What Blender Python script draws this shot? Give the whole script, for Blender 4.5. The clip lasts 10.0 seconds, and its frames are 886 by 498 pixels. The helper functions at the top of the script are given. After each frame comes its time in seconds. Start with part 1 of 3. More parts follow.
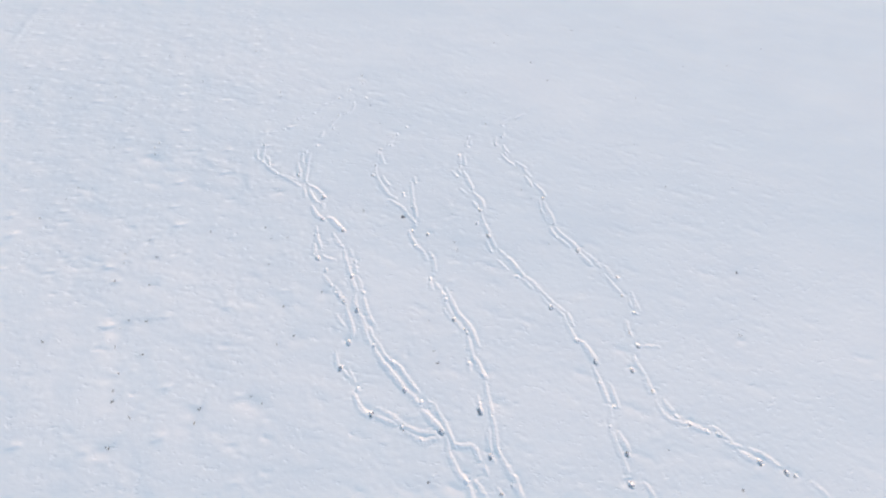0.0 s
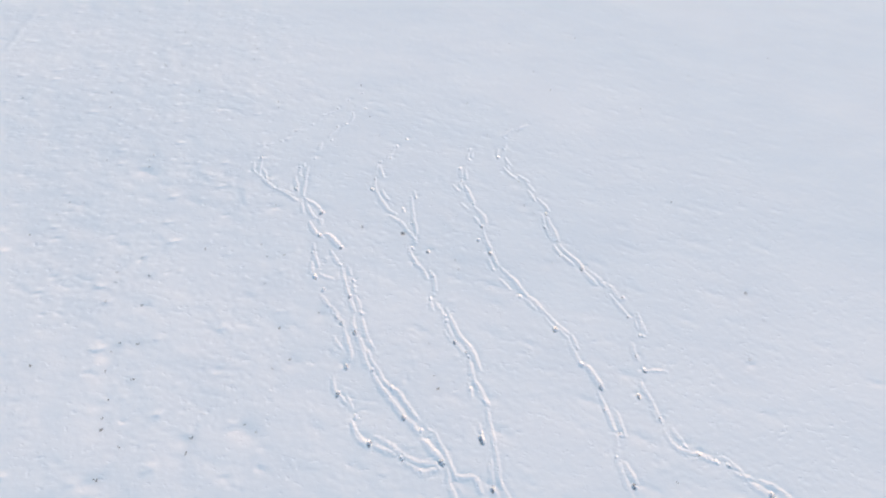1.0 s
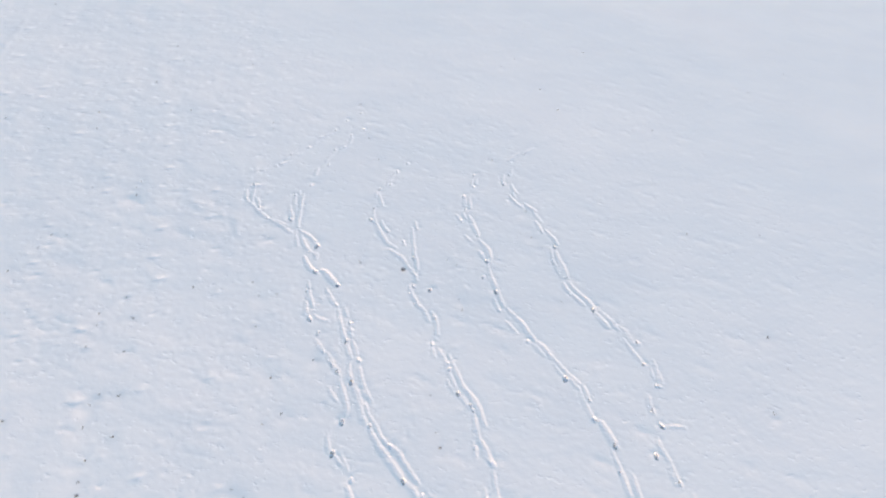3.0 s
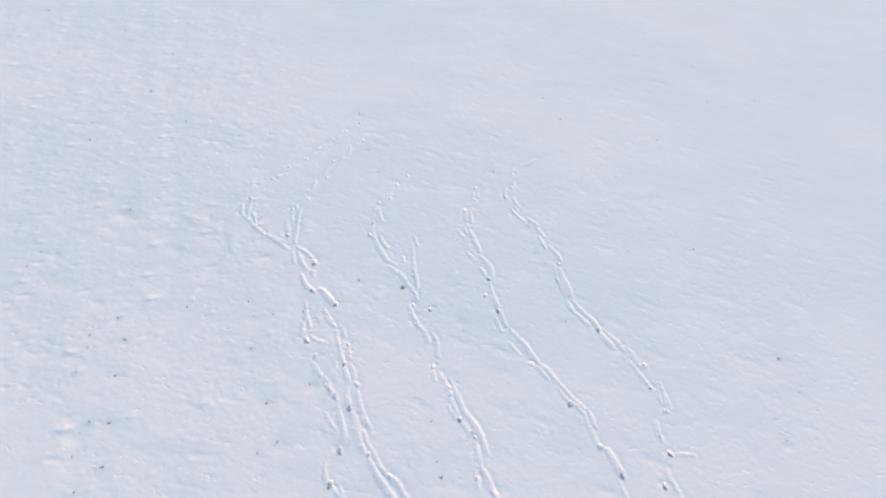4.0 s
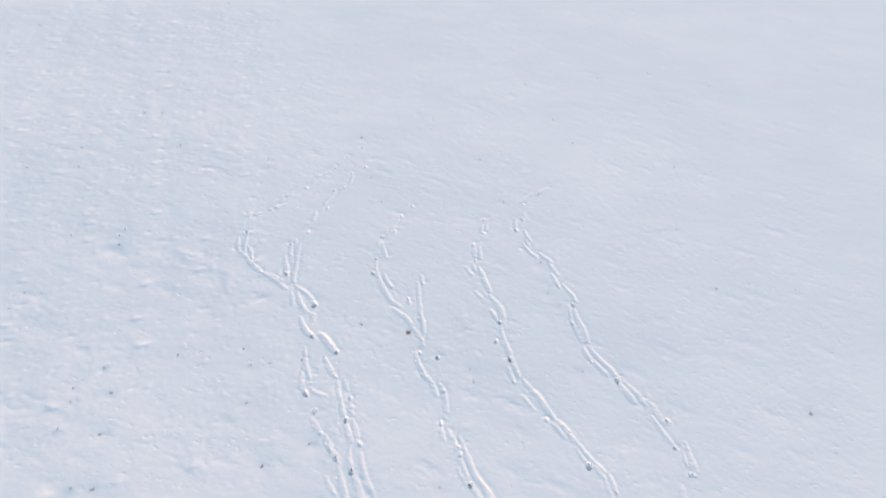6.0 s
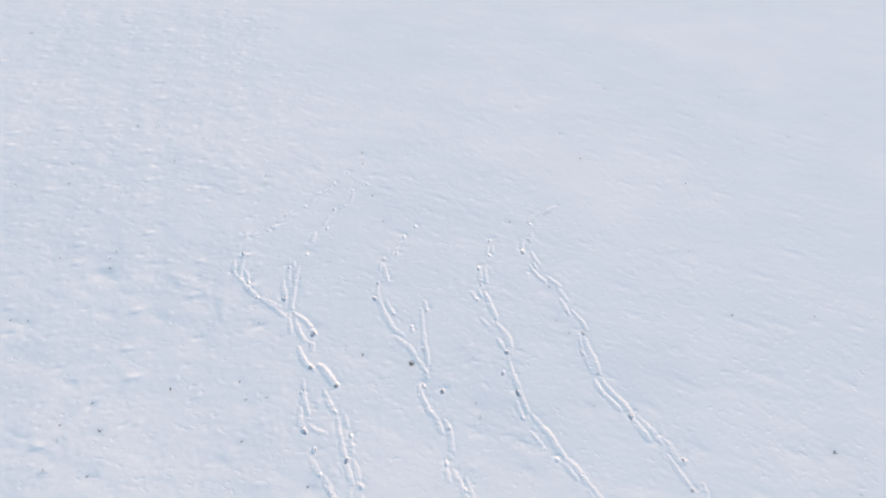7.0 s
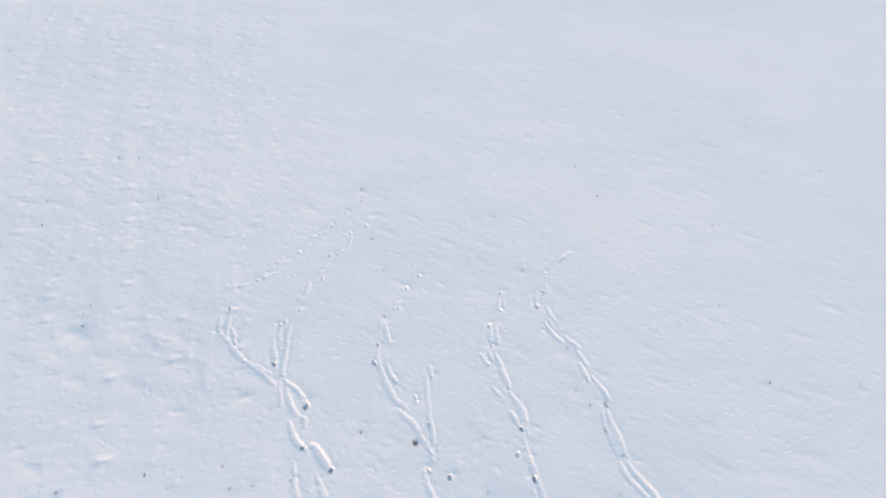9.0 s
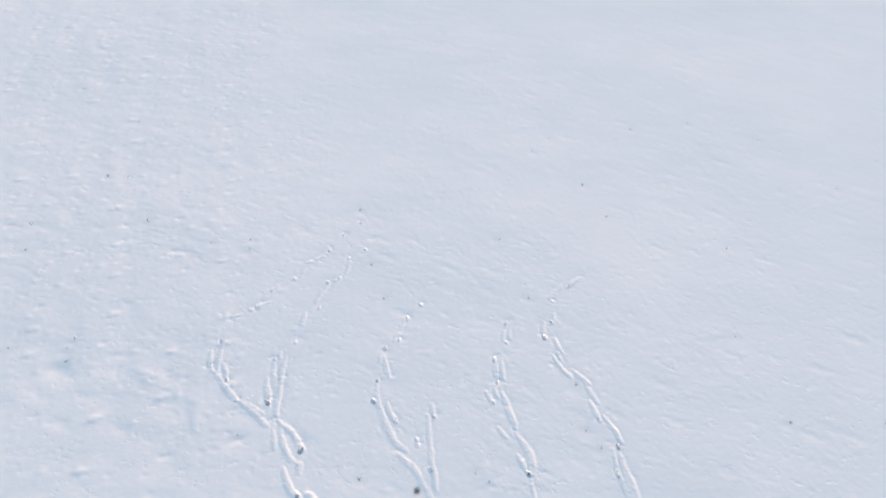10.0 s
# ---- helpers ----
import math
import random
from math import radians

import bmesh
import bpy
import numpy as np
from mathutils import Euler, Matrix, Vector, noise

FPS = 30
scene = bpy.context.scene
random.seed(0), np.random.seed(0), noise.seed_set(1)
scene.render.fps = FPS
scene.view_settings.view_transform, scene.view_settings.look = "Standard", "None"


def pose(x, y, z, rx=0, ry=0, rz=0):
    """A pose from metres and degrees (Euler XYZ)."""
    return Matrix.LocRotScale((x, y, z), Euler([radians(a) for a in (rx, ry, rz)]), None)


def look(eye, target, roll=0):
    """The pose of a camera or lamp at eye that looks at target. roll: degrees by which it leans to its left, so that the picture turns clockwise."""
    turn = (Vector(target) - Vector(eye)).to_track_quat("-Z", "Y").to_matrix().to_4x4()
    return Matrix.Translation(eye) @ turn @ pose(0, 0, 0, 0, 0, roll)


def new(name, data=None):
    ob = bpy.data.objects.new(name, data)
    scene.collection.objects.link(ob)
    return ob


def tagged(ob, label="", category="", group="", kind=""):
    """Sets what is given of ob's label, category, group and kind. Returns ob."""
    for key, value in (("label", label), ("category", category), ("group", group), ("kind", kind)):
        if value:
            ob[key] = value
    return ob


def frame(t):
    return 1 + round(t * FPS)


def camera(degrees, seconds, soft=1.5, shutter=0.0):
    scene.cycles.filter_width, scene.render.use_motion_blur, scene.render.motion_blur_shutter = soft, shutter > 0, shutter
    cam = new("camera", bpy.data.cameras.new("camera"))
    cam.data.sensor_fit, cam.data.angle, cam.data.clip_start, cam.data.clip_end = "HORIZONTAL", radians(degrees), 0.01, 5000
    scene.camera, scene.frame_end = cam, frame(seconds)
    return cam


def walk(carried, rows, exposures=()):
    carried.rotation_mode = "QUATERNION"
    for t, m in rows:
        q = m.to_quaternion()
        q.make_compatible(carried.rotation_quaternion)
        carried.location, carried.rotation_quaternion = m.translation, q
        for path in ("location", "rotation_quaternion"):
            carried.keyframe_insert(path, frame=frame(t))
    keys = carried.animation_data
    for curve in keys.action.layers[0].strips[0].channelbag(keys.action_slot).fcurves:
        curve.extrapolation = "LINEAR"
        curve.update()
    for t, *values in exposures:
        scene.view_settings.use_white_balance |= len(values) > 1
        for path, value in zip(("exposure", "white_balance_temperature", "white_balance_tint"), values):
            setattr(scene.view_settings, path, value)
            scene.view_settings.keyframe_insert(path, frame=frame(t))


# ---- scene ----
cam = camera(75.6, 10.0, soft=2.1)
PATH = [
    (0, (0.152, 0.319, 13.217), (0.163, 1.918, 11.564), 2.6),
    (0.5, (0.163, 0.676, 13.232), (0.171, 2.277, 11.579), 2.5),
    (1, (0.115, 1.063, 13.264), (0.125, 2.662, 11.612), 2.7),
    (1.5, (0.064, 1.456, 13.273), (0.077, 3.057, 11.622), 2.8),
    (2, (0.071, 1.895, 13.310), (0.081, 3.490, 11.654), 2.7),
    (2.5, (0.043, 2.300, 13.327), (0.049, 3.894, 11.669), 2.8),
    (4, (-0.028, 3.441, 13.410), (-0.022, 5.028, 11.746), 2.7),
    (4.5, (-0.079, 3.781, 13.424), (-0.074, 5.368, 11.760), 2.8),
    (5, (-0.143, 4.158, 13.441), (-0.139, 5.745, 11.777), 2.8),
    (5.5, (-0.207, 4.584, 13.470), (-0.205, 6.170, 11.805), 2.7),
    (7, (-0.467, 6.134, 13.509), (-0.463, 7.713, 11.836), 2.8),
    (7.5, (-0.534, 6.702, 13.504), (-0.532, 8.278, 11.829), 2.8),
    (8, (-0.598, 7.304, 13.468), (-0.598, 8.878, 11.791), 2.8),
    (8.5, (-0.669, 7.905, 13.468), (-0.667, 9.475, 11.786), 2.9),
    (9, (-0.750, 8.490, 13.456), (-0.745, 10.059, 11.775), 3.1),
    (9.5, (-0.818, 9.121, 13.454), (-0.814, 10.685, 11.768), 3.1),
    (10, (-0.865, 9.729, 13.471), (-0.860, 11.287, 11.779), 3.1),
]
walk(cam, [(t, look(eye, target, roll)) for t, eye, target, roll in PATH], exposures=[(0.0, 1.70, 6425, 12.0), (10.0, 1.70, 6425, 12.0)])


# ---- light ----
SUN_ELEVATION, SUN_TURN = radians(6.5), radians(203.0)
world = bpy.data.worlds.new("winter_sky")
scene.world = world
world.use_nodes = True
wt = world.node_tree
sky = wt.nodes.new("ShaderNodeTexSky")
sky.sky_type, sky.sun_disc = "NISHITA", False
sky.sun_elevation, sky.sun_rotation = SUN_ELEVATION, SUN_TURN
sky.air_density, sky.dust_density, sky.ozone_density = 1.0, 2.5, 1.0
wt.links.new(sky.outputs["Color"], wt.nodes["Background"].inputs["Color"])
wt.nodes["Background"].inputs["Strength"].default_value = 0.15

sun_data = bpy.data.lights.new("low_sun", "SUN")
sun_data.energy, sun_data.angle, sun_data.color = 0.59, radians(4.0), (1.0, 0.60, 0.67)
sun = new("low_sun", sun_data)
SUN_WAY = Vector((math.sin(SUN_TURN) * math.cos(SUN_ELEVATION), math.cos(SUN_TURN) * math.cos(SUN_ELEVATION), math.sin(SUN_ELEVATION)))
sun.matrix_world = look(SUN_WAY * 60 + Vector((0, 18, 0)), (0, 18, 0))


# ---- materials ----
def material(name):
    m = bpy.data.materials.new(name)
    m.use_nodes = True
    nodes, links = m.node_tree.nodes, m.node_tree.links
    return m, nodes, links, nodes["Principled BSDF"]


def noise_node(nodes, links, place, scale, detail=4.0, rough=0.55):
    n = nodes.new("ShaderNodeTexNoise")
    n.inputs["Scale"].default_value, n.inputs["Detail"].default_value, n.inputs["Roughness"].default_value = scale, detail, rough
    links.new(place, n.inputs["Vector"])
    return n.outputs["Fac"]


def ramp_node(nodes, links, fac, stops):
    r = nodes.new("ShaderNodeValToRGB")
    while len(r.color_ramp.elements) < len(stops):
        r.color_ramp.elements.new(0.5)
    for e, (at, colour) in zip(r.color_ramp.elements, stops):
        e.position, e.color = at, (*colour, 1)
    links.new(fac, r.inputs["Fac"])
    return r.outputs["Color"]


def bump_node(nodes, links, heights):
    """A chain of bumps: rows of (height socket, distance in metres, strength)."""
    last = None
    for h, distance, strength in heights:
        b = nodes.new("ShaderNodeBump")
        b.inputs["Distance"].default_value, b.inputs["Strength"].default_value = distance, strength
        links.new(h, b.inputs["Height"])
        if last:
            links.new(last, b.inputs["Normal"])
        last = b.outputs["Normal"]
    return last


def snow_material(name, light, dark, crumbs):
    m, nodes, links, bsdf = material(name)
    place = nodes.new("ShaderNodeTexCoord").outputs["Object"]
    stretched = nodes.new("ShaderNodeMapping")
    stretched.inputs["Rotation"].default_value = (0, 0, radians(17))
    stretched.inputs["Scale"].default_value = (0.7, 1.0, 1.0)
    links.new(place, stretched.inputs["Vector"])
    drift = noise_node(nodes, links, stretched.outputs["Vector"], 0.55, 5.0)
    colour = ramp_node(nodes, links, drift, ((0.3, dark), (0.7, light)))
    links.new(colour, bsdf.inputs["Base Color"])
    ripple = noise_node(nodes, links, stretched.outputs["Vector"], 8.0, 3.0)
    grain = noise_node(nodes, links, place, 13.0, 2.0, 0.5)
    # short flecks of broken crust, in scattered patches
    short = nodes.new("ShaderNodeMapping")
    short.inputs["Rotation"].default_value = (0, 0, radians(24))
    short.inputs["Scale"].default_value = (0.65, 1.0, 1.0)
    links.new(place, short.inputs["Vector"])
    fleck = ramp_node(nodes, links, noise_node(nodes, links, short.outputs["Vector"], 7.0, 4.0, 0.55), ((0.57, (0, 0, 0)), (0.74, (1, 1, 1))))
    where = ramp_node(nodes, links, noise_node(nodes, links, place, 1.3, 3.0, 0.6), ((0.44, (0.1, 0.1, 0.1)), (0.66, (1, 1, 1))))
    both = nodes.new("ShaderNodeMath")
    both.operation = "MULTIPLY"
    links.new(fleck, both.inputs[0])
    links.new(where, both.inputs[1])
    links.new(bump_node(nodes, links, ((ripple, 0.02, 0.15), (both.outputs[0], 0.022, 0.34), (grain, 0.006 * crumbs, 0.18))), bsdf.inputs["Normal"])
    bsdf.inputs["Roughness"].default_value = 0.8
    bsdf.inputs["Specular IOR Level"].default_value = 0.25
    return m


SNOW = snow_material("windblown_snow", (0.86, 0.875, 0.90), (0.82, 0.84, 0.875), 1.0)
CRUMBLED = snow_material("trodden_snow", (0.86, 0.875, 0.90), (0.82, 0.84, 0.875), 1.6)


def plain_material(name, stops, scale, distance, rough):
    m, nodes, links, bsdf = material(name)
    place = nodes.new("ShaderNodeTexCoord").outputs["Object"]
    fac = noise_node(nodes, links, place, scale)
    fine = noise_node(nodes, links, place, scale * 5)
    links.new(ramp_node(nodes, links, fac, stops), bsdf.inputs["Base Color"])
    links.new(bump_node(nodes, links, ((fine, distance, 0.8),)), bsdf.inputs["Normal"])
    bsdf.inputs["Roughness"].default_value = rough
    return m


STRAW = plain_material("dead_weed", ((0.3, (0.035, 0.026, 0.02)), (0.7, (0.10, 0.075, 0.05))), 40.0, 0.002, 0.9)
TURF = plain_material("frosted_turf", ((0.32, (0.034, 0.038, 0.046)), (0.46, (0.095, 0.105, 0.12)), (0.6, (0.36, 0.37, 0.39)), (0.72, (0.62, 0.64, 0.67))), 22.0, 0.01, 0.95)


# ---- the lie of the snow ----
def lattice(ix, iy, seed):
    h = (ix * 374761393 + iy * 668265263 + seed * 974711) & 0xFFFFFFFF
    h = ((h ^ (h >> 13)) * 1274126177) & 0xFFFFFFFF
    return ((h ^ (h >> 16)) & 0xFFFF) * (2 * np.pi / 65536.0)


def ripples(x, y, seed):
    """Gradient noise, about -0.7 to 0.7."""
    ix, iy = np.floor(x).astype(np.int64), np.floor(y).astype(np.int64)
    fx, fy = x - ix, y - iy
    u, v = fx * fx * fx * (fx * (fx * 6 - 15) + 10), fy * fy * fy * (fy * (fy * 6 - 15) + 10)
    c = []
    for dx in (0, 1):
        for dy in (0, 1):
            a = lattice(ix + dx, iy + dy, seed)
            c.append(np.cos(a) * (fx - dx) + np.sin(a) * (fy - dy))
    return (c[0] * (1 - v) + c[1] * v) * (1 - u) + (c[2] * (1 - v) + c[3] * v) * u


def step(a, b, x):
    t = np.clip((x - a) / (b - a), 0, 1)
    return t * t * (3 - 2 * t)


TRAILS = ("looping", "crossing", "hooked", "broad", "straight", "winding")
dice = random.Random(7)
PRINTS = []          # trail, x, y, radius, depth, heading
DRAGS = []           # trail, ax, ay, bx, by, half-width at a, at b, depth at a, at b
HEAPS = []           # trail, x, y, radius, height


def smooth_way(points):
    """A rounded way through the points."""
    p = [Vector(q) for q in points]
    p = [2 * p[0] - p[1]] + p + [2 * p[-1] - p[-2]]
    way = []
    for a, b, c, d in zip(p, p[1:], p[2:], p[3:]):
        for k in range(3):
            t = k / 3
            way.append(0.5 * (2 * b + (c - a) * t + (2 * a - 5 * b + 4 * c - d) * t * t + (3 * b - a - 3 * c + d) * t ** 3))
    return way + [p[-2]]


def furrow_stroke(trail, points, width, deep):
    """A hoof dragged from the first point to the last: deepest near its start, running out at its end."""
    way = smooth_way(points)
    n = len(way) - 1
    w, d = width * dice.uniform(0.9, 1.1), deep * dice.uniform(0.85, 1.15) * (1.2 if way[0].y > 13 else 1.0)      # the snow lies deeper there
    along = lambda u: 0.55 + 0.45 * math.sin(math.pi * min(1, u * 0.75 + 0.25)) if u < 1 else 0.35
    for k in range(n):
        u, v = k / n, (k + 1) / n
        DRAGS.append((trail, way[k].x, way[k].y, way[k + 1].x, way[k + 1].y, w * along(u), w * along(v), d * along(u), d * along(v)))


def drag(trail, *points):
    furrow_stroke(trail, points, 0.080, 0.0086)


def wide_drag(trail, *points):
    furrow_stroke(trail, points, 0.102, 0.0118)


def faint_drag(trail, *points):
    furrow_stroke(trail, points, 0.064, 0.0068)


def prints(trail, *points):
    for x, y in points:
        PRINTS.append((trail, x, y, dice.uniform(0.040, 0.055), dice.uniform(0.012, 0.020), dice.uniform(1.2, 2.2)))


def deep_prints(trail, *points):
    for x, y in points:
        PRINTS.append((trail, x, y, dice.uniform(0.050, 0.064), dice.uniform(0.042, 0.055), dice.uniform(1.2, 2.2)))


def heaps(trail, *points):
    for x, y in points:
        HEAPS.append((trail, x, y, dice.uniform(0.06, 0.11), dice.uniform(0.004, 0.011)))


# Where each animal trod, from its oldest marks to its newest.
drag("looping", (0.28, 6.74), (-0.06, 6.58), (-0.31, 6.72), (-0.60, 6.88))
drag("looping", (0.23, 6.84), (-0.14, 6.83), (-0.50, 6.96), (-0.79, 7.17), (-1.09, 7.36), (-1.32, 7.46))
drag("looping", (-0.78, 7.02), (-1.07, 7.13), (-1.41, 7.25))
wide_drag("looping", (-1.43, 7.22), (-1.64, 7.37), (-1.80, 7.57), (-1.91, 7.83))
faint_drag("looping", (-2.08, 8.28), (-2.21, 8.41), (-2.34, 8.54))
faint_drag("looping", (-1.96, 8.20), (-2.06, 8.38), (-2.14, 8.50))
drag("looping", (-2.40, 8.57), (-2.50, 8.74), (-2.57, 9.07))
drag("looping", (-2.56, 10.84), (-2.73, 10.94), (-2.81, 11.13), (-3.02, 11.41))
deep_prints("looping", (-1.41, 7.25), (-2.37, 8.54))
prints("looping", (-1.84, 7.92), (-0.13, 6.62), (-0.61, 6.92))
heaps("looping", (-1.89, 7.97), (-1.38, 7.33), (-2.43, 8.66))
drag("looping", (-2.25, 9.37), (-2.20, 9.75), (-2.32, 10.10), (-2.48, 10.47), (-2.54, 10.77))
faint_drag("looping", (-2.51, 9.97), (-2.69, 10.20), (-2.76, 10.35))
drag("looping", (-2.62, 10.80), (-2.80, 11.03), (-3.00, 11.31))
drag("looping", (-3.07, 11.38), (-3.23, 11.60), (-3.39, 11.80))
drag("looping", (-3.67, 12.46), (-3.79, 12.68), (-3.86, 12.96), (-3.91, 13.34))
faint_drag("looping", (-3.15, 12.43), (-3.40, 12.51), (-3.58, 12.63))
drag("looping", (-3.67, 12.97), (-3.83, 13.35), (-3.97, 13.89))
wide_drag("looping", (-3.78, 14.24), (-4.00, 14.39), (-4.17, 14.65), (-4.31, 14.91))
drag("looping", (-3.91, 14.82), (-3.94, 15.00), (-4.12, 15.01), (-4.25, 15.25), (-4.42, 15.47))
deep_prints("looping", (-2.28, 9.37), (-3.67, 12.46), (-3.86, 14.27))
prints("looping", (-2.61, 10.77), (-2.80, 11.00), (-3.09, 11.39), (-3.34, 11.98), (-3.94, 13.50))
heaps("looping", (-2.58, 10.85), (-3.05, 11.44), (-3.23, 12.02), (-3.55, 13.07), (-3.58, 12.65), (-3.98, 15.48))
drag("looping", (-4.96, 15.94), (-5.23, 16.15), (-5.57, 16.39), (-5.87, 16.55))
drag("looping", (-5.90, 16.58), (-6.18, 16.83), (-6.53, 17.19), (-6.79, 17.44))
drag("looping", (-6.83, 17.48), (-6.90, 17.74), (-6.95, 18.00))
faint_drag("looping", (-6.59, 17.38), (-6.64, 17.61), (-6.67, 17.90), (-6.70, 18.22))
drag("looping", (-6.29, 17.08), (-6.38, 17.37), (-6.56, 17.61))
faint_drag("looping", (-5.12, 16.21), (-5.38, 16.37), (-5.65, 16.51))
prints("looping", (-5.87, 16.54), (-6.83, 17.48), (-6.29, 17.09), (-6.75, 18.26))
heaps("looping", (-5.84, 16.58), (-6.82, 17.52), (-6.26, 17.12), (-6.63, 18.31), (-4.79, 16.08), (-4.85, 16.05))
faint_drag("looping", (-6.67, 19.09), (-6.52, 19.19))
drag("looping", (-6.24, 19.38), (-6.00, 19.58), (-5.72, 19.70))
faint_drag("looping", (-5.99, 19.77), (-5.85, 20.09), (-5.74, 20.22), (-5.61, 20.40))
faint_drag("looping", (-5.30, 20.57), (-5.09, 20.78), (-4.92, 21.07))
faint_drag("looping", (-4.96, 21.27), (-4.65, 21.50), (-4.40, 21.79))
prints("looping", (-6.22, 19.39), (-5.84, 20.10), (-5.25, 20.59), (-4.92, 21.30), (-4.40, 21.81), (-4.07, 22.53), (-3.58, 23.11))
heaps("looping", (-6.71, 19.02), (-5.96, 19.65), (-5.11, 20.73), (-4.82, 21.38), (-4.01, 22.60), (-3.54, 23.18))
drag("crossing", (1.13, 5.28), (1.03, 5.53), (0.97, 5.69), (0.80, 5.84), (0.68, 6.08), (0.56, 6.35), (0.53, 6.56), (0.46, 6.78))
wide_drag("crossing", (0.39, 6.89), (0.20, 7.09), (0.01, 7.28), (-0.13, 7.43))
drag("crossing", (-0.25, 7.59), (-0.41, 7.82), (-0.61, 7.97))
wide_drag("crossing", (-0.61, 7.97), (-0.89, 8.33), (-1.14, 8.63), (-1.37, 8.94), (-1.59, 9.28))
drag("crossing", (1.44, 5.30), (1.27, 5.57), (1.17, 5.70))
drag("crossing", (0.70, 6.50), (0.63, 6.67), (0.53, 6.90), (0.41, 7.15), (0.26, 7.40), (0.15, 7.60), (-0.04, 7.71))
drag("crossing", (-0.30, 7.99), (-0.56, 8.31), (-0.80, 8.65), (-1.01, 8.81), (-1.22, 8.98), (-1.41, 9.30), (-1.63, 9.61), (-1.74, 9.90))
drag("crossing", (-1.68, 9.37), (-1.82, 9.66), (-1.96, 9.99), (-2.08, 10.28), (-2.18, 10.48))
deep_prints("crossing", (0.35, 6.85), (-2.20, 10.48), (-0.63, 7.97))
prints("crossing", (0.97, 5.66), (-0.18, 7.64), (-1.00, 8.78), (-1.56, 9.30))
heaps("crossing", (0.90, 5.82), (-1.70, 9.98), (0.17, 7.18))
drag("crossing", (-1.61, 9.99), (-1.79, 10.27), (-1.95, 10.65), (-2.05, 11.04))
drag("crossing", (-1.85, 9.91), (-1.99, 10.19), (-2.10, 10.41))
drag("crossing", (-2.21, 10.56), (-2.30, 10.86), (-2.31, 11.06))
drag("crossing", (-2.13, 11.23), (-2.23, 11.52), (-2.33, 11.77))
drag("crossing", (-2.31, 11.27), (-2.42, 11.51), (-2.53, 11.71))
drag("crossing", (-2.41, 12.03), (-2.46, 12.29))
faint_drag("crossing", (-2.61, 12.65), (-2.73, 12.96))
drag("crossing", (-2.55, 11.84), (-2.66, 12.10), (-2.72, 12.33))
faint_drag("crossing", (-2.75, 12.37), (-2.85, 12.69), (-2.92, 12.91))
drag("crossing", (-3.02, 13.04), (-3.19, 13.29), (-3.39, 13.63))
wide_drag("crossing", (-3.11, 13.79), (-3.32, 14.05), (-3.53, 14.29), (-3.70, 14.35))
deep_prints("crossing", (-2.52, 11.78), (-3.07, 13.75))
prints("crossing", (-2.98, 13.01), (-2.49, 12.38), (-2.09, 11.16))
heaps("crossing", (-1.62, 10.02), (-2.10, 11.23), (-2.51, 12.52), (-3.06, 13.10))
drag("crossing", (-3.92, 15.35), (-4.29, 15.78), (-4.59, 15.97), (-4.73, 16.09))
drag("crossing", (-4.01, 14.96), (-4.25, 15.19), (-4.44, 15.52), (-4.60, 15.87))
faint_drag("crossing", (-4.62, 15.36), (-4.76, 15.86))
deep_prints("crossing", (-3.98, 15.33))
prints("crossing", (-3.98, 14.93))
heaps("crossing", (-4.07, 14.98), (-4.70, 16.02))
drag("crossing", (-5.04, 16.47), (-5.08, 16.73), (-5.20, 16.99), (-5.23, 17.21))
faint_drag("crossing", (-5.10, 17.33), (-5.15, 17.55), (-5.20, 17.72))
drag("crossing", (-4.76, 16.18), (-4.81, 16.48), (-4.82, 16.85), (-4.87, 17.23))
drag("crossing", (-4.88, 17.29), (-4.90, 17.45), (-4.89, 17.83))
faint_drag("crossing", (-5.08, 17.85), (-5.07, 18.05))
deep_prints("crossing", (-5.08, 16.52))
prints("crossing", (-5.19, 17.78), (-4.91, 17.23), (-4.75, 18.34))
heaps("crossing", (-4.99, 16.65), (-5.29, 17.80), (-5.12, 17.82), (-4.86, 17.27), (-4.67, 18.46), (-4.77, 16.10))
drag("crossing", (-4.70, 18.98), (-4.67, 19.21), (-4.67, 19.38))
faint_drag("crossing", (-4.44, 19.77), (-4.36, 20.05), (-4.25, 20.27), (-4.15, 20.47))
faint_drag("crossing", (-4.00, 20.61), (-3.74, 20.93), (-3.70, 21.28), (-3.69, 21.48))
prints("crossing", (-4.32, 19.55), (-4.24, 20.51), (-3.92, 20.71), (-3.75, 21.52), (-3.29, 21.94))
heaps("crossing", (-4.28, 19.74), (-4.15, 20.59), (-3.71, 21.62), (-3.21, 22.06), (-3.11, 22.41))
drag("hooked", (0.62, 10.28), (0.49, 10.62), (0.34, 10.99))
faint_drag("hooked", (0.34, 10.99), (0.21, 11.51))
prints("hooked", (0.62, 10.28), (0.39, 11.03))
heaps("hooked", (0.27, 11.36), (0.19, 11.62))
drag("hooked", (-1.47, 15.49), (-1.63, 15.57), (-1.81, 15.78), (-2.00, 16.12), (-2.15, 16.41), (-2.28, 16.70), (-2.34, 17.01), (-2.38, 17.33))
drag("hooked", (-1.80, 16.23), (-1.95, 16.42), (-2.06, 16.72))
deep_prints("hooked", (-2.41, 16.70))
prints("hooked", (-1.80, 16.19), (-2.37, 17.29))
heaps("hooked", (-2.30, 16.91))
drag("hooked", (-0.79, 14.38), (-0.97, 14.65), (-1.11, 14.84))
drag("hooked", (-1.07, 14.80), (-1.22, 15.03), (-1.51, 15.26), (-1.68, 15.42))
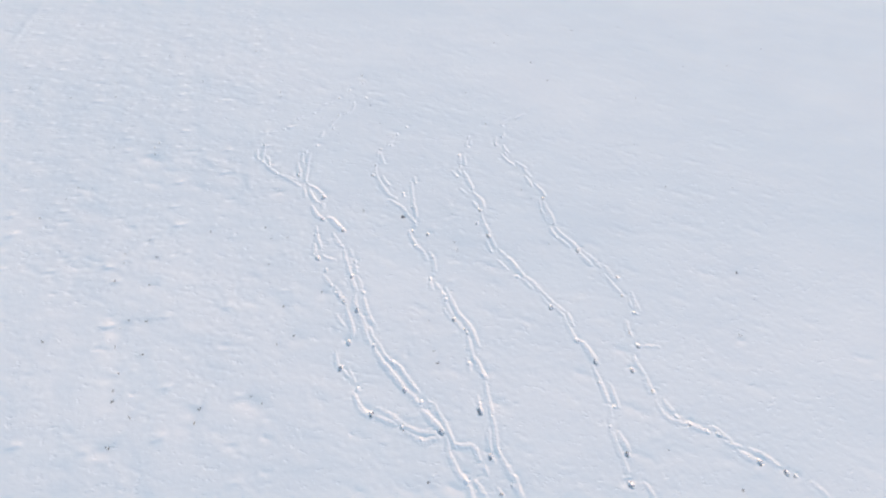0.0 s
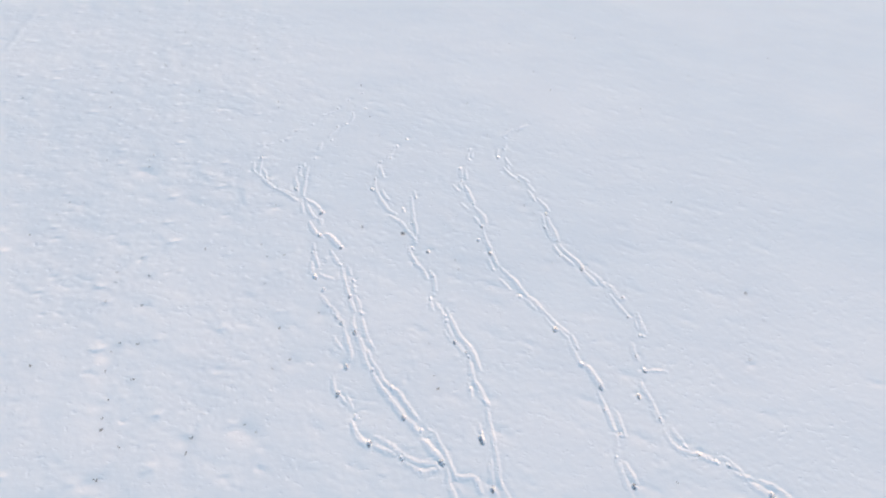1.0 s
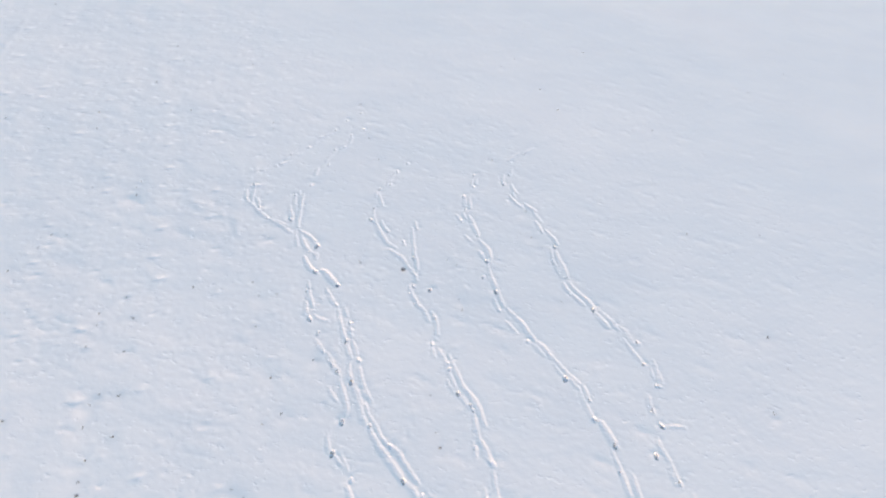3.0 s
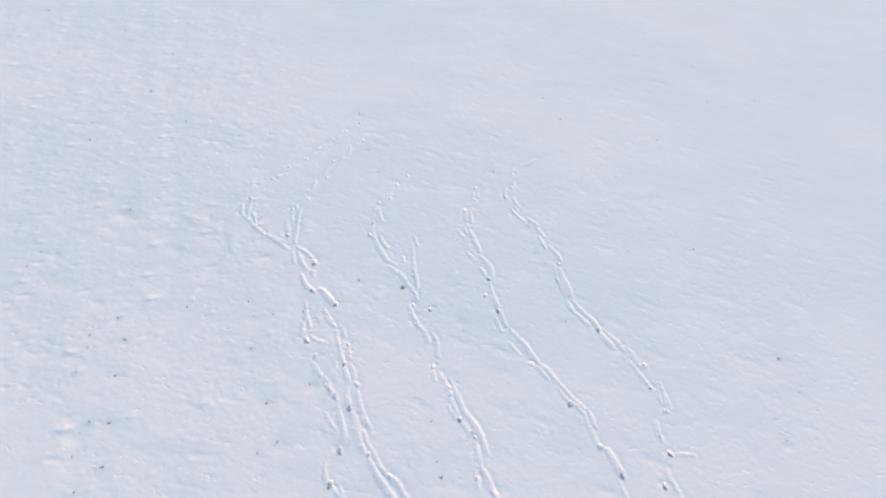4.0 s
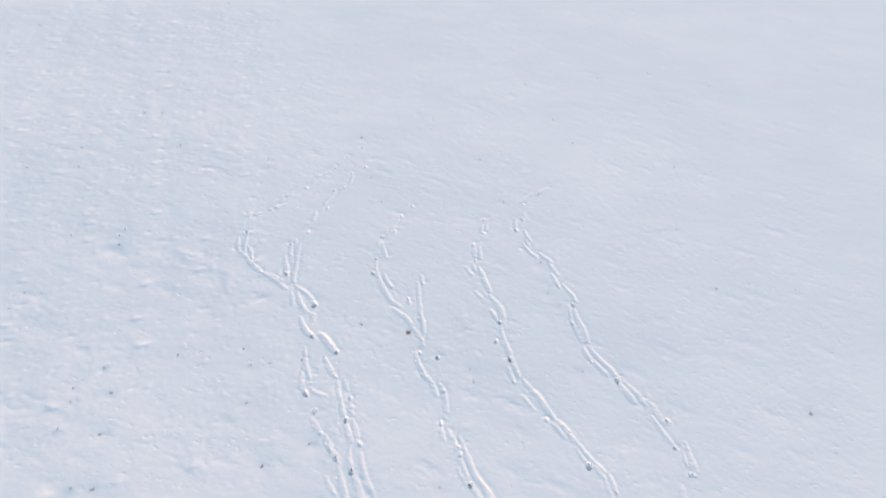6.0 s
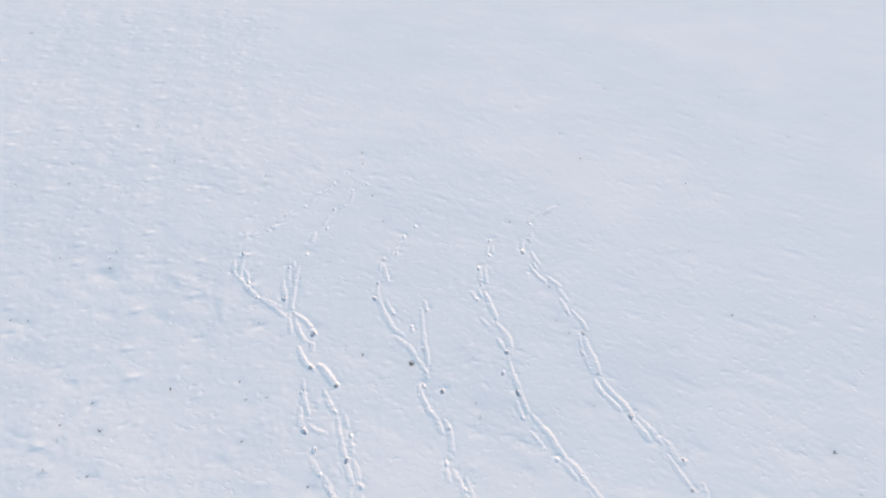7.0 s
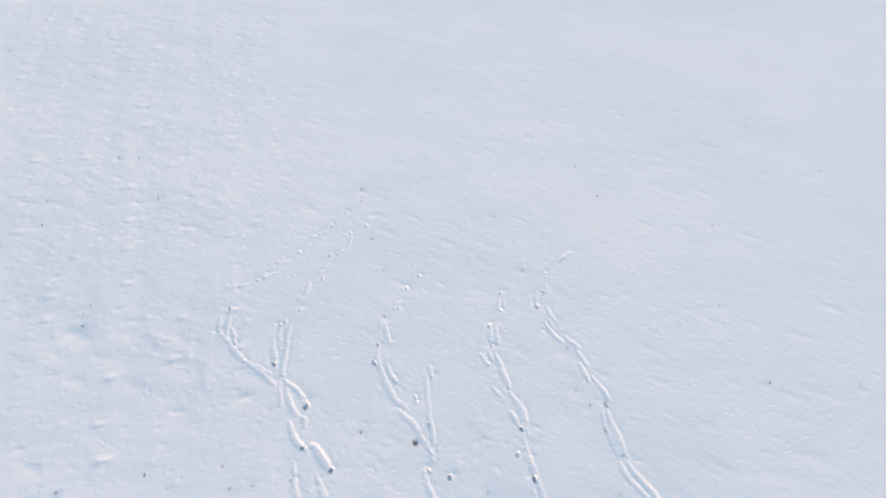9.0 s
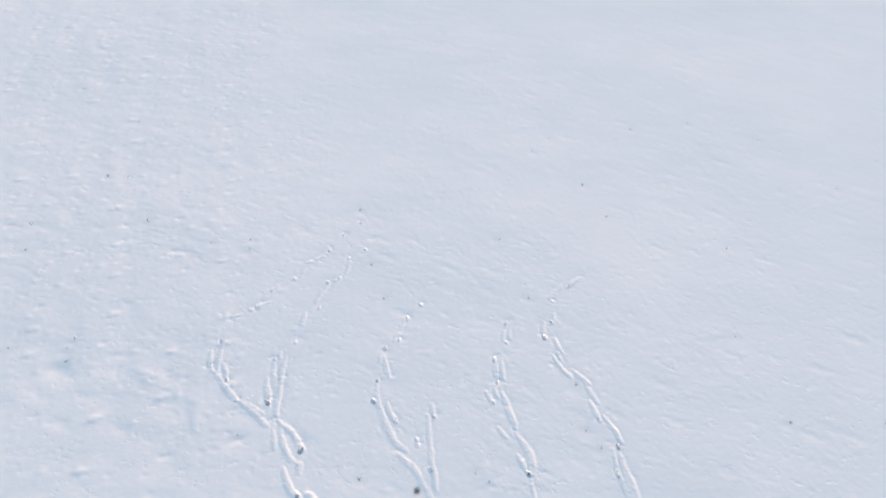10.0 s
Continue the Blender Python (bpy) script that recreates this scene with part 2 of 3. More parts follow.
drag("hooked", (-2.09, 17.47), (-2.19, 17.75), (-2.28, 18.07))
faint_drag("hooked", (-2.36, 17.89), (-2.37, 18.07), (-2.35, 18.22))
faint_drag("hooked", (-2.04, 18.57), (-1.98, 18.77), (-1.89, 18.96), (-1.81, 19.19))
prints("hooked", (-2.29, 18.31), (-1.91, 18.61), (-1.74, 19.33))
heaps("hooked", (-2.24, 18.16), (-2.06, 17.49), (-1.86, 18.87))
prints("hooked", (-1.39, 19.86))
heaps("hooked", (-1.01, 20.63), (-1.10, 20.78))
drag("broad", (1.28, 6.21), (1.15, 6.52), (0.83, 6.53), (0.70, 6.60))
wide_drag("broad", (2.22, 5.41), (2.11, 5.73), (1.97, 5.99), (1.78, 6.33))
drag("broad", (1.78, 6.33), (1.70, 6.61), (1.69, 6.97), (1.64, 7.28), (1.59, 7.59), (1.48, 7.82))
faint_drag("broad", (1.81, 5.36), (1.68, 5.56))
faint_drag("broad", (1.46, 5.87), (1.40, 6.11))
drag("broad", (1.60, 6.22), (1.55, 6.39), (1.53, 6.82), (1.55, 7.04))
deep_prints("broad", (1.55, 6.28), (1.33, 7.45))
prints("broad", (1.31, 7.65), (2.05, 5.60), (1.77, 5.40))
heaps("broad", (0.83, 6.59), (1.58, 7.20), (1.18, 6.55))
drag("broad", (1.65, 7.42), (1.53, 7.90), (1.48, 8.45))
wide_drag("broad", (1.48, 8.45), (1.28, 8.88), (1.15, 9.13))
drag("broad", (1.15, 9.13), (1.08, 9.44), (1.02, 9.80))
faint_drag("broad", (1.30, 7.59), (1.28, 7.89))
faint_drag("broad", (1.07, 8.68), (1.00, 9.02))
deep_prints("broad", (1.30, 7.53))
prints("broad", (1.05, 8.85), (1.43, 8.49))
heaps("broad", (1.10, 9.22), (1.48, 8.53))
drag("broad", (1.29, 9.49), (1.18, 9.84), (1.06, 10.12))
wide_drag("broad", (1.18, 9.84), (1.06, 10.12), (0.92, 10.33))
drag("broad", (0.92, 10.33), (0.74, 10.55), (0.59, 10.93), (0.44, 11.24), (0.33, 11.49))
faint_drag("broad", (1.08, 9.14), (1.01, 9.41))
drag("broad", (0.95, 9.90), (0.78, 10.13), (0.56, 10.36), (0.41, 10.53), (0.31, 10.76))
deep_prints("broad", (0.63, 10.30))
prints("broad", (0.95, 9.97), (0.34, 11.19), (1.02, 9.83))
heaps("broad", (0.14, 11.64), (0.29, 11.48), (1.09, 10.08))
drag("broad", (0.32, 11.15), (0.18, 11.43), (0.06, 11.66))
faint_drag("broad", (-0.04, 11.42), (-0.12, 11.75))
prints("broad", (-0.12, 11.79))
drag("broad", (0.01, 12.17), (-0.02, 12.51), (-0.11, 12.79), (-0.21, 12.93))
drag("broad", (-0.27, 12.64), (-0.35, 12.85), (-0.43, 13.03))
drag("broad", (-0.45, 13.03), (-0.61, 13.17), (-0.69, 13.35), (-0.84, 13.65), (-0.90, 13.88))
faint_drag("broad", (-0.69, 14.14), (-0.78, 14.38), (-0.90, 14.71))
deep_prints("broad", (-0.29, 13.73))
prints("broad", (-0.67, 13.17), (-0.77, 13.86), (-0.74, 14.30), (-0.09, 12.72))
heaps("broad", (-0.36, 13.07), (-0.77, 13.94), (-0.27, 13.88), (-0.70, 13.24))
faint_drag("broad", (-0.99, 16.40), (-0.91, 15.78), (-0.79, 15.03), (-0.70, 14.30))
drag("broad", (-0.71, 14.60), (-0.75, 14.92), (-0.83, 15.19), (-0.91, 15.46))
faint_drag("broad", (-1.19, 15.59), (-1.23, 15.76))
drag("broad", (-0.84, 16.37), (-0.90, 16.72))
prints("broad", (-0.86, 15.02), (-1.23, 15.73), (-0.84, 16.38))
heaps("broad", (-0.83, 15.26))
faint_drag("straight", (5.31, 5.44), (5.23, 5.66), (5.13, 5.82))
drag("straight", (4.79, 5.94), (4.78, 6.17), (4.74, 6.41))
wide_drag("straight", (4.92, 6.60), (4.84, 6.81), (4.77, 7.03))
drag("straight", (4.72, 6.45), (4.67, 6.73), (4.62, 7.02), (4.64, 7.33), (4.68, 7.72))
drag("straight", (4.86, 7.76), (4.84, 8.05), (4.80, 8.38))
drag("straight", (4.64, 7.91), (4.59, 8.20), (4.54, 8.45), (4.47, 8.71), (4.39, 8.97))
wide_drag("straight", (4.53, 9.07), (4.42, 9.34), (4.30, 9.61), (4.21, 9.72))
drag("straight", (4.11, 9.70), (3.99, 9.98), (3.89, 10.34), (3.80, 10.68))
drag("straight", (4.04, 10.28), (3.99, 10.54), (3.93, 10.73))
deep_prints("straight", (4.87, 6.48), (4.50, 9.05), (4.80, 5.74))
prints("straight", (4.58, 7.17), (4.79, 7.72), (4.50, 8.40), (4.08, 9.74), (4.04, 10.28))
heaps("straight", (4.79, 5.97), (4.99, 6.56))
drag("straight", (3.82, 10.62), (3.64, 10.88), (3.50, 10.92), (3.34, 11.12), (3.23, 11.39))
drag("straight", (3.84, 10.78), (3.58, 11.03), (3.37, 11.34), (3.20, 11.55))
wide_drag("straight", (3.20, 11.55), (3.05, 11.79), (2.87, 11.99), (2.73, 12.12))
drag("straight", (2.98, 11.62), (2.81, 11.87), (2.71, 11.98))
wide_drag("straight", (2.76, 12.12), (2.59, 12.38), (2.46, 12.65), (2.31, 12.83), (2.16, 13.01), (2.02, 13.23))
faint_drag("straight", (2.28, 12.31), (1.99, 12.71))
drag("straight", (1.80, 13.12), (1.71, 13.33), (1.66, 13.56))
drag("straight", (1.94, 13.28), (1.84, 13.61), (1.72, 13.93), (1.61, 14.28), (1.52, 14.55))
deep_prints("straight", (3.49, 10.87), (1.72, 13.81))
prints("straight", (3.13, 11.63), (2.57, 12.03), (1.80, 13.08))
heaps("straight", (2.66, 12.30), (2.24, 12.88))
drag("straight", (1.80, 13.87), (1.68, 14.18), (1.58, 14.51), (1.52, 14.93))
faint_drag("straight", (1.56, 14.26), (1.44, 14.58))
wide_drag("straight", (1.53, 15.11), (1.59, 15.29), (1.54, 15.56), (1.40, 15.80), (1.22, 16.05))
drag("straight", (1.42, 15.14), (1.32, 15.37), (1.21, 15.54))
faint_drag("straight", (0.98, 15.94), (0.85, 16.09), (0.74, 16.18))
wide_drag("straight", (1.20, 16.31), (1.08, 16.64), (0.97, 17.00), (0.89, 17.21))
deep_prints("straight", (1.48, 15.05))
prints("straight", (1.36, 14.38), (0.67, 16.88), (1.21, 16.21))
heaps("straight", (1.57, 15.38))
drag("straight", (0.95, 17.62), (0.94, 17.85), (0.93, 18.09))
drag("straight", (0.77, 17.67), (0.78, 17.84), (0.80, 18.02))
drag("straight", (1.23, 16.30), (1.06, 16.75), (0.94, 17.15))
faint_drag("straight", (0.82, 17.01), (0.75, 17.16), (0.71, 17.27))
faint_drag("straight", (0.65, 16.86), (0.57, 17.02), (0.48, 17.18))
faint_drag("straight", (1.02, 18.76), (1.03, 18.95), (1.05, 19.14))
faint_drag("straight", (1.16, 18.86), (1.18, 19.02), (1.21, 19.22))
prints("straight", (0.79, 17.44), (0.73, 18.14), (1.08, 18.71), (1.09, 19.36))
heaps("straight", (0.77, 17.73), (0.96, 17.63), (0.72, 18.26), (0.84, 18.28), (1.04, 18.31), (1.20, 19.49))
drag("winding", (9.38, 5.68), (9.26, 5.85), (9.14, 5.98))
drag("winding", (8.46, 6.39), (8.31, 6.52), (8.14, 6.63), (7.90, 6.72), (7.71, 6.78))
wide_drag("winding", (8.00, 6.44), (7.78, 6.57), (7.61, 6.70))
drag("winding", (7.71, 6.78), (7.52, 6.85), (7.34, 6.94))
drag("winding", (7.55, 6.92), (7.39, 7.09), (7.23, 7.25), (7.02, 7.27))
drag("winding", (6.99, 7.16), (6.73, 7.26), (6.54, 7.33), (6.40, 7.35))
drag("winding", (6.40, 7.37), (6.20, 7.42), (6.06, 7.54), (5.96, 7.74), (5.90, 7.96))
drag("winding", (6.32, 7.58), (6.22, 7.78), (6.09, 8.02))
wide_drag("winding", (5.84, 8.23), (5.81, 8.43), (5.77, 8.73))
drag("winding", (5.75, 8.77), (5.63, 9.12), (5.62, 9.34))
faint_drag("winding", (6.37, 9.63), (5.81, 9.65))
drag("winding", (5.65, 10.02), (5.62, 10.26), (5.65, 10.50))
drag("winding", (6.08, 10.90), (6.05, 11.33))
faint_drag("winding", (5.90, 10.99), (5.88, 11.32))
deep_prints("winding", (8.62, 6.16), (5.47, 8.83), (8.06, 6.40), (5.79, 9.63))
prints("winding", (8.80, 6.10), (7.27, 7.07), (7.01, 7.15), (6.33, 7.52), (6.61, 7.33), (5.88, 8.19), (5.66, 10.06), (5.91, 10.78))
heaps("winding", (6.00, 8.38), (7.83, 6.71), (7.16, 7.28), (5.65, 9.25))
drag("winding", (6.00, 10.82), (6.03, 11.13), (6.02, 11.60))
drag("winding", (5.72, 11.45), (5.56, 11.73), (5.41, 12.06), (5.30, 12.27))
drag("winding", (5.72, 12.12), (5.55, 12.15), (5.43, 12.52), (5.24, 12.74))
prints("winding", (5.98, 10.79), (5.69, 11.45), (5.68, 12.15))
heaps("winding", (5.71, 12.28), (5.20, 12.77))
drag("winding", (5.22, 12.58), (5.15, 12.79), (4.89, 13.12), (4.72, 13.34))
wide_drag("winding", (4.93, 12.69), (4.79, 12.96), (4.59, 13.24))
wide_drag("winding", (4.61, 13.33), (4.49, 13.62), (4.28, 13.87), (4.11, 14.11), (4.01, 14.35))
drag("winding", (4.35, 13.47), (4.17, 13.70), (4.04, 13.90))
drag("winding", (4.00, 13.90), (3.89, 14.09), (3.84, 14.34))
wide_drag("winding", (3.97, 14.52), (3.94, 14.84), (3.86, 15.17), (3.79, 15.40))
drag("winding", (3.79, 14.62), (3.67, 15.05), (3.58, 15.39))
deep_prints("winding", (4.60, 13.27))
prints("winding", (3.98, 13.85), (3.93, 14.52), (3.59, 15.16), (3.72, 15.81))
heaps("winding", (5.24, 12.82), (4.70, 13.40))
wide_drag("winding", (3.88, 14.55), (3.83, 14.97), (3.78, 15.41), (3.75, 15.69))
drag("winding", (3.81, 14.54), (3.74, 14.88), (3.63, 15.22), (3.60, 15.77))
drag("winding", (3.83, 15.97), (3.75, 16.26), (3.58, 16.48), (3.47, 16.68))
drag("winding", (3.38, 16.57), (3.28, 16.83), (3.19, 17.09))
drag("winding", (3.39, 17.04), (3.22, 17.39), (3.12, 17.73))
deep_prints("winding", (3.73, 15.84))
prints("winding", (3.62, 15.14), (3.37, 16.53))
drag("winding", (3.23, 17.58), (3.03, 17.77), (2.85, 17.96))
drag("winding", (2.77, 17.76), (2.55, 18.00), (2.35, 18.41))
drag("winding", (2.62, 18.52), (2.52, 18.73), (2.46, 19.01))
faint_drag("winding", (2.57, 18.24), (2.52, 18.36), (2.48, 18.49))
drag("winding", (2.16, 19.02), (2.17, 19.28), (2.22, 19.51))
faint_drag("winding", (2.46, 19.51), (2.51, 19.70), (2.55, 19.87))
drag("winding", (2.46, 20.38), (2.65, 20.65), (2.88, 20.94))
drag("winding", (3.04, 20.86), (3.24, 21.06), (3.47, 21.28))
deep_prints("winding", (2.17, 18.96))
prints("winding", (2.43, 19.49), (2.51, 20.26), (2.50, 18.42), (3.07, 20.84))
heaps("winding", (2.62, 19.70), (2.53, 20.32), (2.65, 18.55), (2.31, 18.08), (2.43, 17.97), (3.08, 20.91), (3.50, 21.31))

# Dead weeds that stick out of the snow.
WEEDS_ROUGH = [(-8.6, 12.2), (-9.5, 11.2), (-9.5, 11.9), (-9.6, 12.3), (-10.5, 9.0), (-8.5, 8.9), (-7.7, 8.7), (-8.6, 9.5), (-8.0, 7.6), (-8.1, 8.1), (-7.3, 6.9), (-7.5, 6.1), (-5.7, 6.8), (-5.7, 7.2), (-4.5, 7.6), (-4.2, 7.4), (-4.3, 10.5), (-4.2, 9.2), (-8.4, 11.1), (-12.5, 15.3), (-12.6, 14.7), (-10.8, 17.8), (-13.0, 13.7), (-12.3, 17.7), (-12.0, 15.3), (-9.1, 12.9), (-8.0, 9.8), (-4.8, 13.3), (-5.1, 12.1), (-10.6, 17.4), (-7.3, 13.4), (-5.6, 13.7), (-5.3, 13.2), (-5.6, 15.6)]
WEEDS_NEAR = [(-3.8, 9.5), (0.1, 9.2), (-0.1, 10.2), (0.2, 8.8), (-2.5, 14.7), (2.9, 17.5), (3.3, 15.8), (9.5, 12.5), (8.8, 10.1), (5.9, 6.6), (0.6, 13.4), (0.2, 15.0), (-3.3, 11.1), (9.7, 11.5), (3.7, 13.5), (10.8, 16.8), (0.7, 13.0), (8.3, 16.7), (3.0, 16.2), (0.5, 14.8)]
WEEDS_FAR = [(-12.2, 26.7), (-16.0, 30.1), (-11.7, 29.9), (-17.5, 21.6), (-13.7, 21.2), (-15.5, 21.0), (-7.0, 22.1), (-2.5, 20.0), (-12.7, 24.8), (15.9, 28.0), (1.8, 20.3), (-20.6, 31.8), (-12.0, 24.8), (-8.2, 21.9), (-3.7, 23.7), (-3.0, 21.3), (-9.0, 26.6), (-14.1, 22.3), (-10.5, 22.7), (9.0, 29.9), (2.4, 27.5), (6.5, 29.2), (4.7, 24.0), (8.5, 22.8), (-12.9, 28.0), (-12.3, 35.3), (-8.9, 25.6), (-6.9, 21.7), (-19.1, 35.0), (-14.0, 31.7), (7.7, 19.3), (4.1, 25.6), (1.0, 22.7), (11.4, 25.9), (11.6, 29.0), (13.6, 26.2), (3.1, 28.3)]
WEEDS = WEEDS_ROUGH + WEEDS_NEAR + WEEDS_FAR + [(7.4, 5.7), (0.1, 5.6), (-10.7, 18.1), (-8.5, 9.8), (-7.9, 7.3)]

OLD_TRAIL = [[(-21.2, 29.9), (-20.7, 27.3), (-20.4, 25.5), (-20.2, 24.3)], [(-8.8, 17.3), (-7.8, 16.8), (-7.1, 16.6), (-6.6, 15.8)]]
MOUNDS = [(-10.7, 17.1, 0.28, 0.03)]
for x, y in WEEDS:
    MOUNDS.append((x + dice.uniform(-0.15, 0.1), y - dice.uniform(0.05, 0.18), dice.uniform(0.12, 0.26), dice.uniform(0.003, 0.012)))
REACH = 0.20         # how far a trail's loose snow reaches from its middle


def open_snow(x, y):
    """The untrodden surface."""
    near = 1 - step(60, 140, np.hypot(x, y - 20))
    c, s = math.cos(radians(17)), math.sin(radians(17))
    a, b = c * x - s * y, s * x + c * y
    wx, wy = 0.35 * ripples(x * 0.7, y * 0.7, 31), 0.35 * ripples(x * 0.7, y * 0.7, 32)
    h = 0.07 * ripples(x / 9.0, y / 9.0, 1) + 0.016 * ripples(a / 4.2, b / 2.6, 2)
    rough = step(-3.0, -8.0, x + 0.2 * (y - 15) + 1.2 * ripples(x / 5, y / 5, 8)) * (0.55 + 0.45 * step(8, 16, y))
    calm = 0.65 + 0.38 * step(6.0, 1.0, x)
    patch = 0.45 + 0.55 * step(-0.25, 0.30, ripples(x / 2.6, y / 2.6, 9))
    # wind-packed scallops, of four sizes
    h += 0.0054 * calm * ripples((a + wx) / 0.95, (b + wy) / 0.70, 3)
    h += 0.0032 * patch * calm * ripples((a + wx) / 0.50, (b + wy) / 0.38, 4)
    h += 0.0024 * patch * calm * ripples((a + wx) / 0.27, (b + wy) / 0.17, 11)
    h += 0.0014 * patch * (1 - 0.3 * rough) * ripples((a + 0.6 * wx) / 0.16, (b + 0.6 * wy) / 0.10, 16)
    # short crescents where the crust has broken
    h += 0.020 * calm * np.maximum(0, ripples((a + wx) / 0.30, (b + wy) / 0.15, 10) - 0.24) * step(-0.15, 0.25, ripples(x / 1.6 + 7, y / 1.3, 13))
    # the rougher stretch: soft hummocks, and lumps strung along old snowed-in furrows
    row = 0.5 + 0.5 * np.cos(2 * np.pi * (x + 0.33 * y + 0.35 * ripples(x / 2, y / 4, 12)) / 1.75)
    lumps = np.maximum(0, ripples(x / 0.30, y / 0.24, 5) - 0.10) * 1.6
    strung = step(-0.1, 0.3, ripples(x / 1.7, y / 2.3, 14))
    h += rough * (0.008 * row * (0.3 + 0.7 * strung) + 0.009 * lumps * (0.2 + 0.8 * row * row) * strung)
    h += rough * (0.009 * (0.35 - np.abs(ripples(x / 1.25 + wx, y / 1.0 + wy, 46))) + 0.0042 * ripples(x / 0.62, y / 0.5, 67) + 0.0016 * ripples(x / 0.22, y / 0.17, 47) * step(-0.2, 0.3, ripples(x / 1.1, y / 1.1, 49)))
    h += (0.25 + 0.75 * rough) * 0.011 * np.maximum(0, ripples(x / 0.95 + 3, y / 0.8, 48) - 0.2)
    # crusts: short low steps left by the wind
    crust = ripples((a + 2 * wx) / 1.7, (b + 2 * wy) / 0.8, 15)
    h += 0.0018 * step(0.12, 0.30, crust)
    # knobs and pits left along the furrows, one to a stretch at most
    across, down = (x + 0.31 * y) / 1.75, y - 0.31 * x
    ci, cj = np.floor(across).astype(np.int64), np.floor(down / 0.8).astype(np.int64)
    chance, size = lattice(ci, cj, 61) / (2 * np.pi), lattice(ci, cj, 62) / (2 * np.pi)
    ex = (across - ci - 0.5 - 0.22 * (lattice(ci, cj, 63) / 6.2832 - 0.5)) * 1.75 + 0.10 * ripples(x / 0.18, y / 0.18, 64)
    ey = down - (cj + 0.3 + 0.4 * lattice(ci, cj, 65) / 6.2832) * 0.8 + 0.07 * ripples(x / 0.14, y / 0.14, 66)
    r = 0.055 + 0.055 * size
    knob = np.where(chance < 0.5, 0.5 + chance, 0.0) * np.where(size > 0.55, -0.9, 1.0) * (0.25 + 0.75 * step(0.0, 0.8, rough))
    h += knob * (0.012 + 0.015 * size) * np.exp(-(ex ** 2 / 2.6 + ey ** 2) / (r * r))
    # single lumps and dimples, one to a cell at most
    ci, cj = np.floor(x / 0.42).astype(np.int64), np.floor(y / 0.42).astype(np.int64)
    chance, size = lattice(ci, cj, 41) / (2 * np.pi), lattice(ci, cj, 42) / (2 * np.pi)
    ox, oy = (ci + 0.3 + 0.4 * lattice(ci, cj, 43) / 6.2832) * 0.42, (cj + 0.3 + 0.4 * lattice(ci, cj, 44) / 6.2832) * 0.42
    r = 0.035 + 0.05 * size
    some = np.where(chance < 0.22 + 0.22 * rough, 0.25 + 2.6 * chance, 0.0) * np.where(size > 0.6, -0.8, 1.0)
    h += some * (0.004 + 0.005 * size * (0.5 + rough)) * np.exp(-((x - ox + 0.1 * wx) ** 2 / 1.6 + (y - oy + 0.06 * ripples(x / 0.09, y / 0.09, 45)) ** 2) / (r * r))
    # larger torn lumps of crust, farther apart
    ci, cj = np.floor(x / 1.15).astype(np.int64), np.floor(y / 1.0).astype(np.int64)
    chance, size = lattice(ci, cj, 51) / (2 * np.pi), lattice(ci, cj, 52) / (2 * np.pi)
    ex, ey = x - (ci + 0.3 + 0.4 * lattice(ci, cj, 53) / 6.2832) * 1.15, y - (cj + 0.3 + 0.4 * lattice(ci, cj, 54) / 6.2832)
    ex, ey = ex + 0.5 * ey + 0.12 * ripples(x / 0.2, y / 0.2, 55), ey + 0.25 * ex + 0.10 * ripples(x / 0.16, y / 0.16, 56)
    r = 0.07 + 0.07 * size
    h += np.where(chance < 0.42, 0.3 + 1.7 * chance, 0.0) * (0.004 + 0.008 * size) * np.exp(-(ex ** 2 / 4.0 + ey ** 2) / (r * r))
    # an old trail, nearly filled again
    for way in OLD_TRAIL:
        for (ax, ay), (bx, by) in zip(way, way[1:]):
            u = np.clip(((x - ax) * (bx - ax) + (y - ay) * (by - ay)) / ((bx - ax) ** 2 + (by - ay) ** 2), 0, 1)
            d = np.hypot(x - ax - u * (bx - ax), y - ay - u * (by - ay)) + 0.25 * ripples(x / 0.5, y / 0.5, 17)
            h -= 0.009 * np.exp(-(d / 0.16) ** 2) * (0.4 + 0.6 * step(-0.2, 0.2, ripples(x / 0.6, y / 0.6, 18)))
    for mx, my, r, up in MOUNDS:
        k = np.flatnonzero((np.abs(x - mx) < 3 * r) & (np.abs(y - my) < 3 * r))
        if len(k):
            h[k] += up * np.exp(-((x[k] - mx) ** 2 + ((y[k] - my) / 0.8) ** 2) / (r * r))
    return h * near


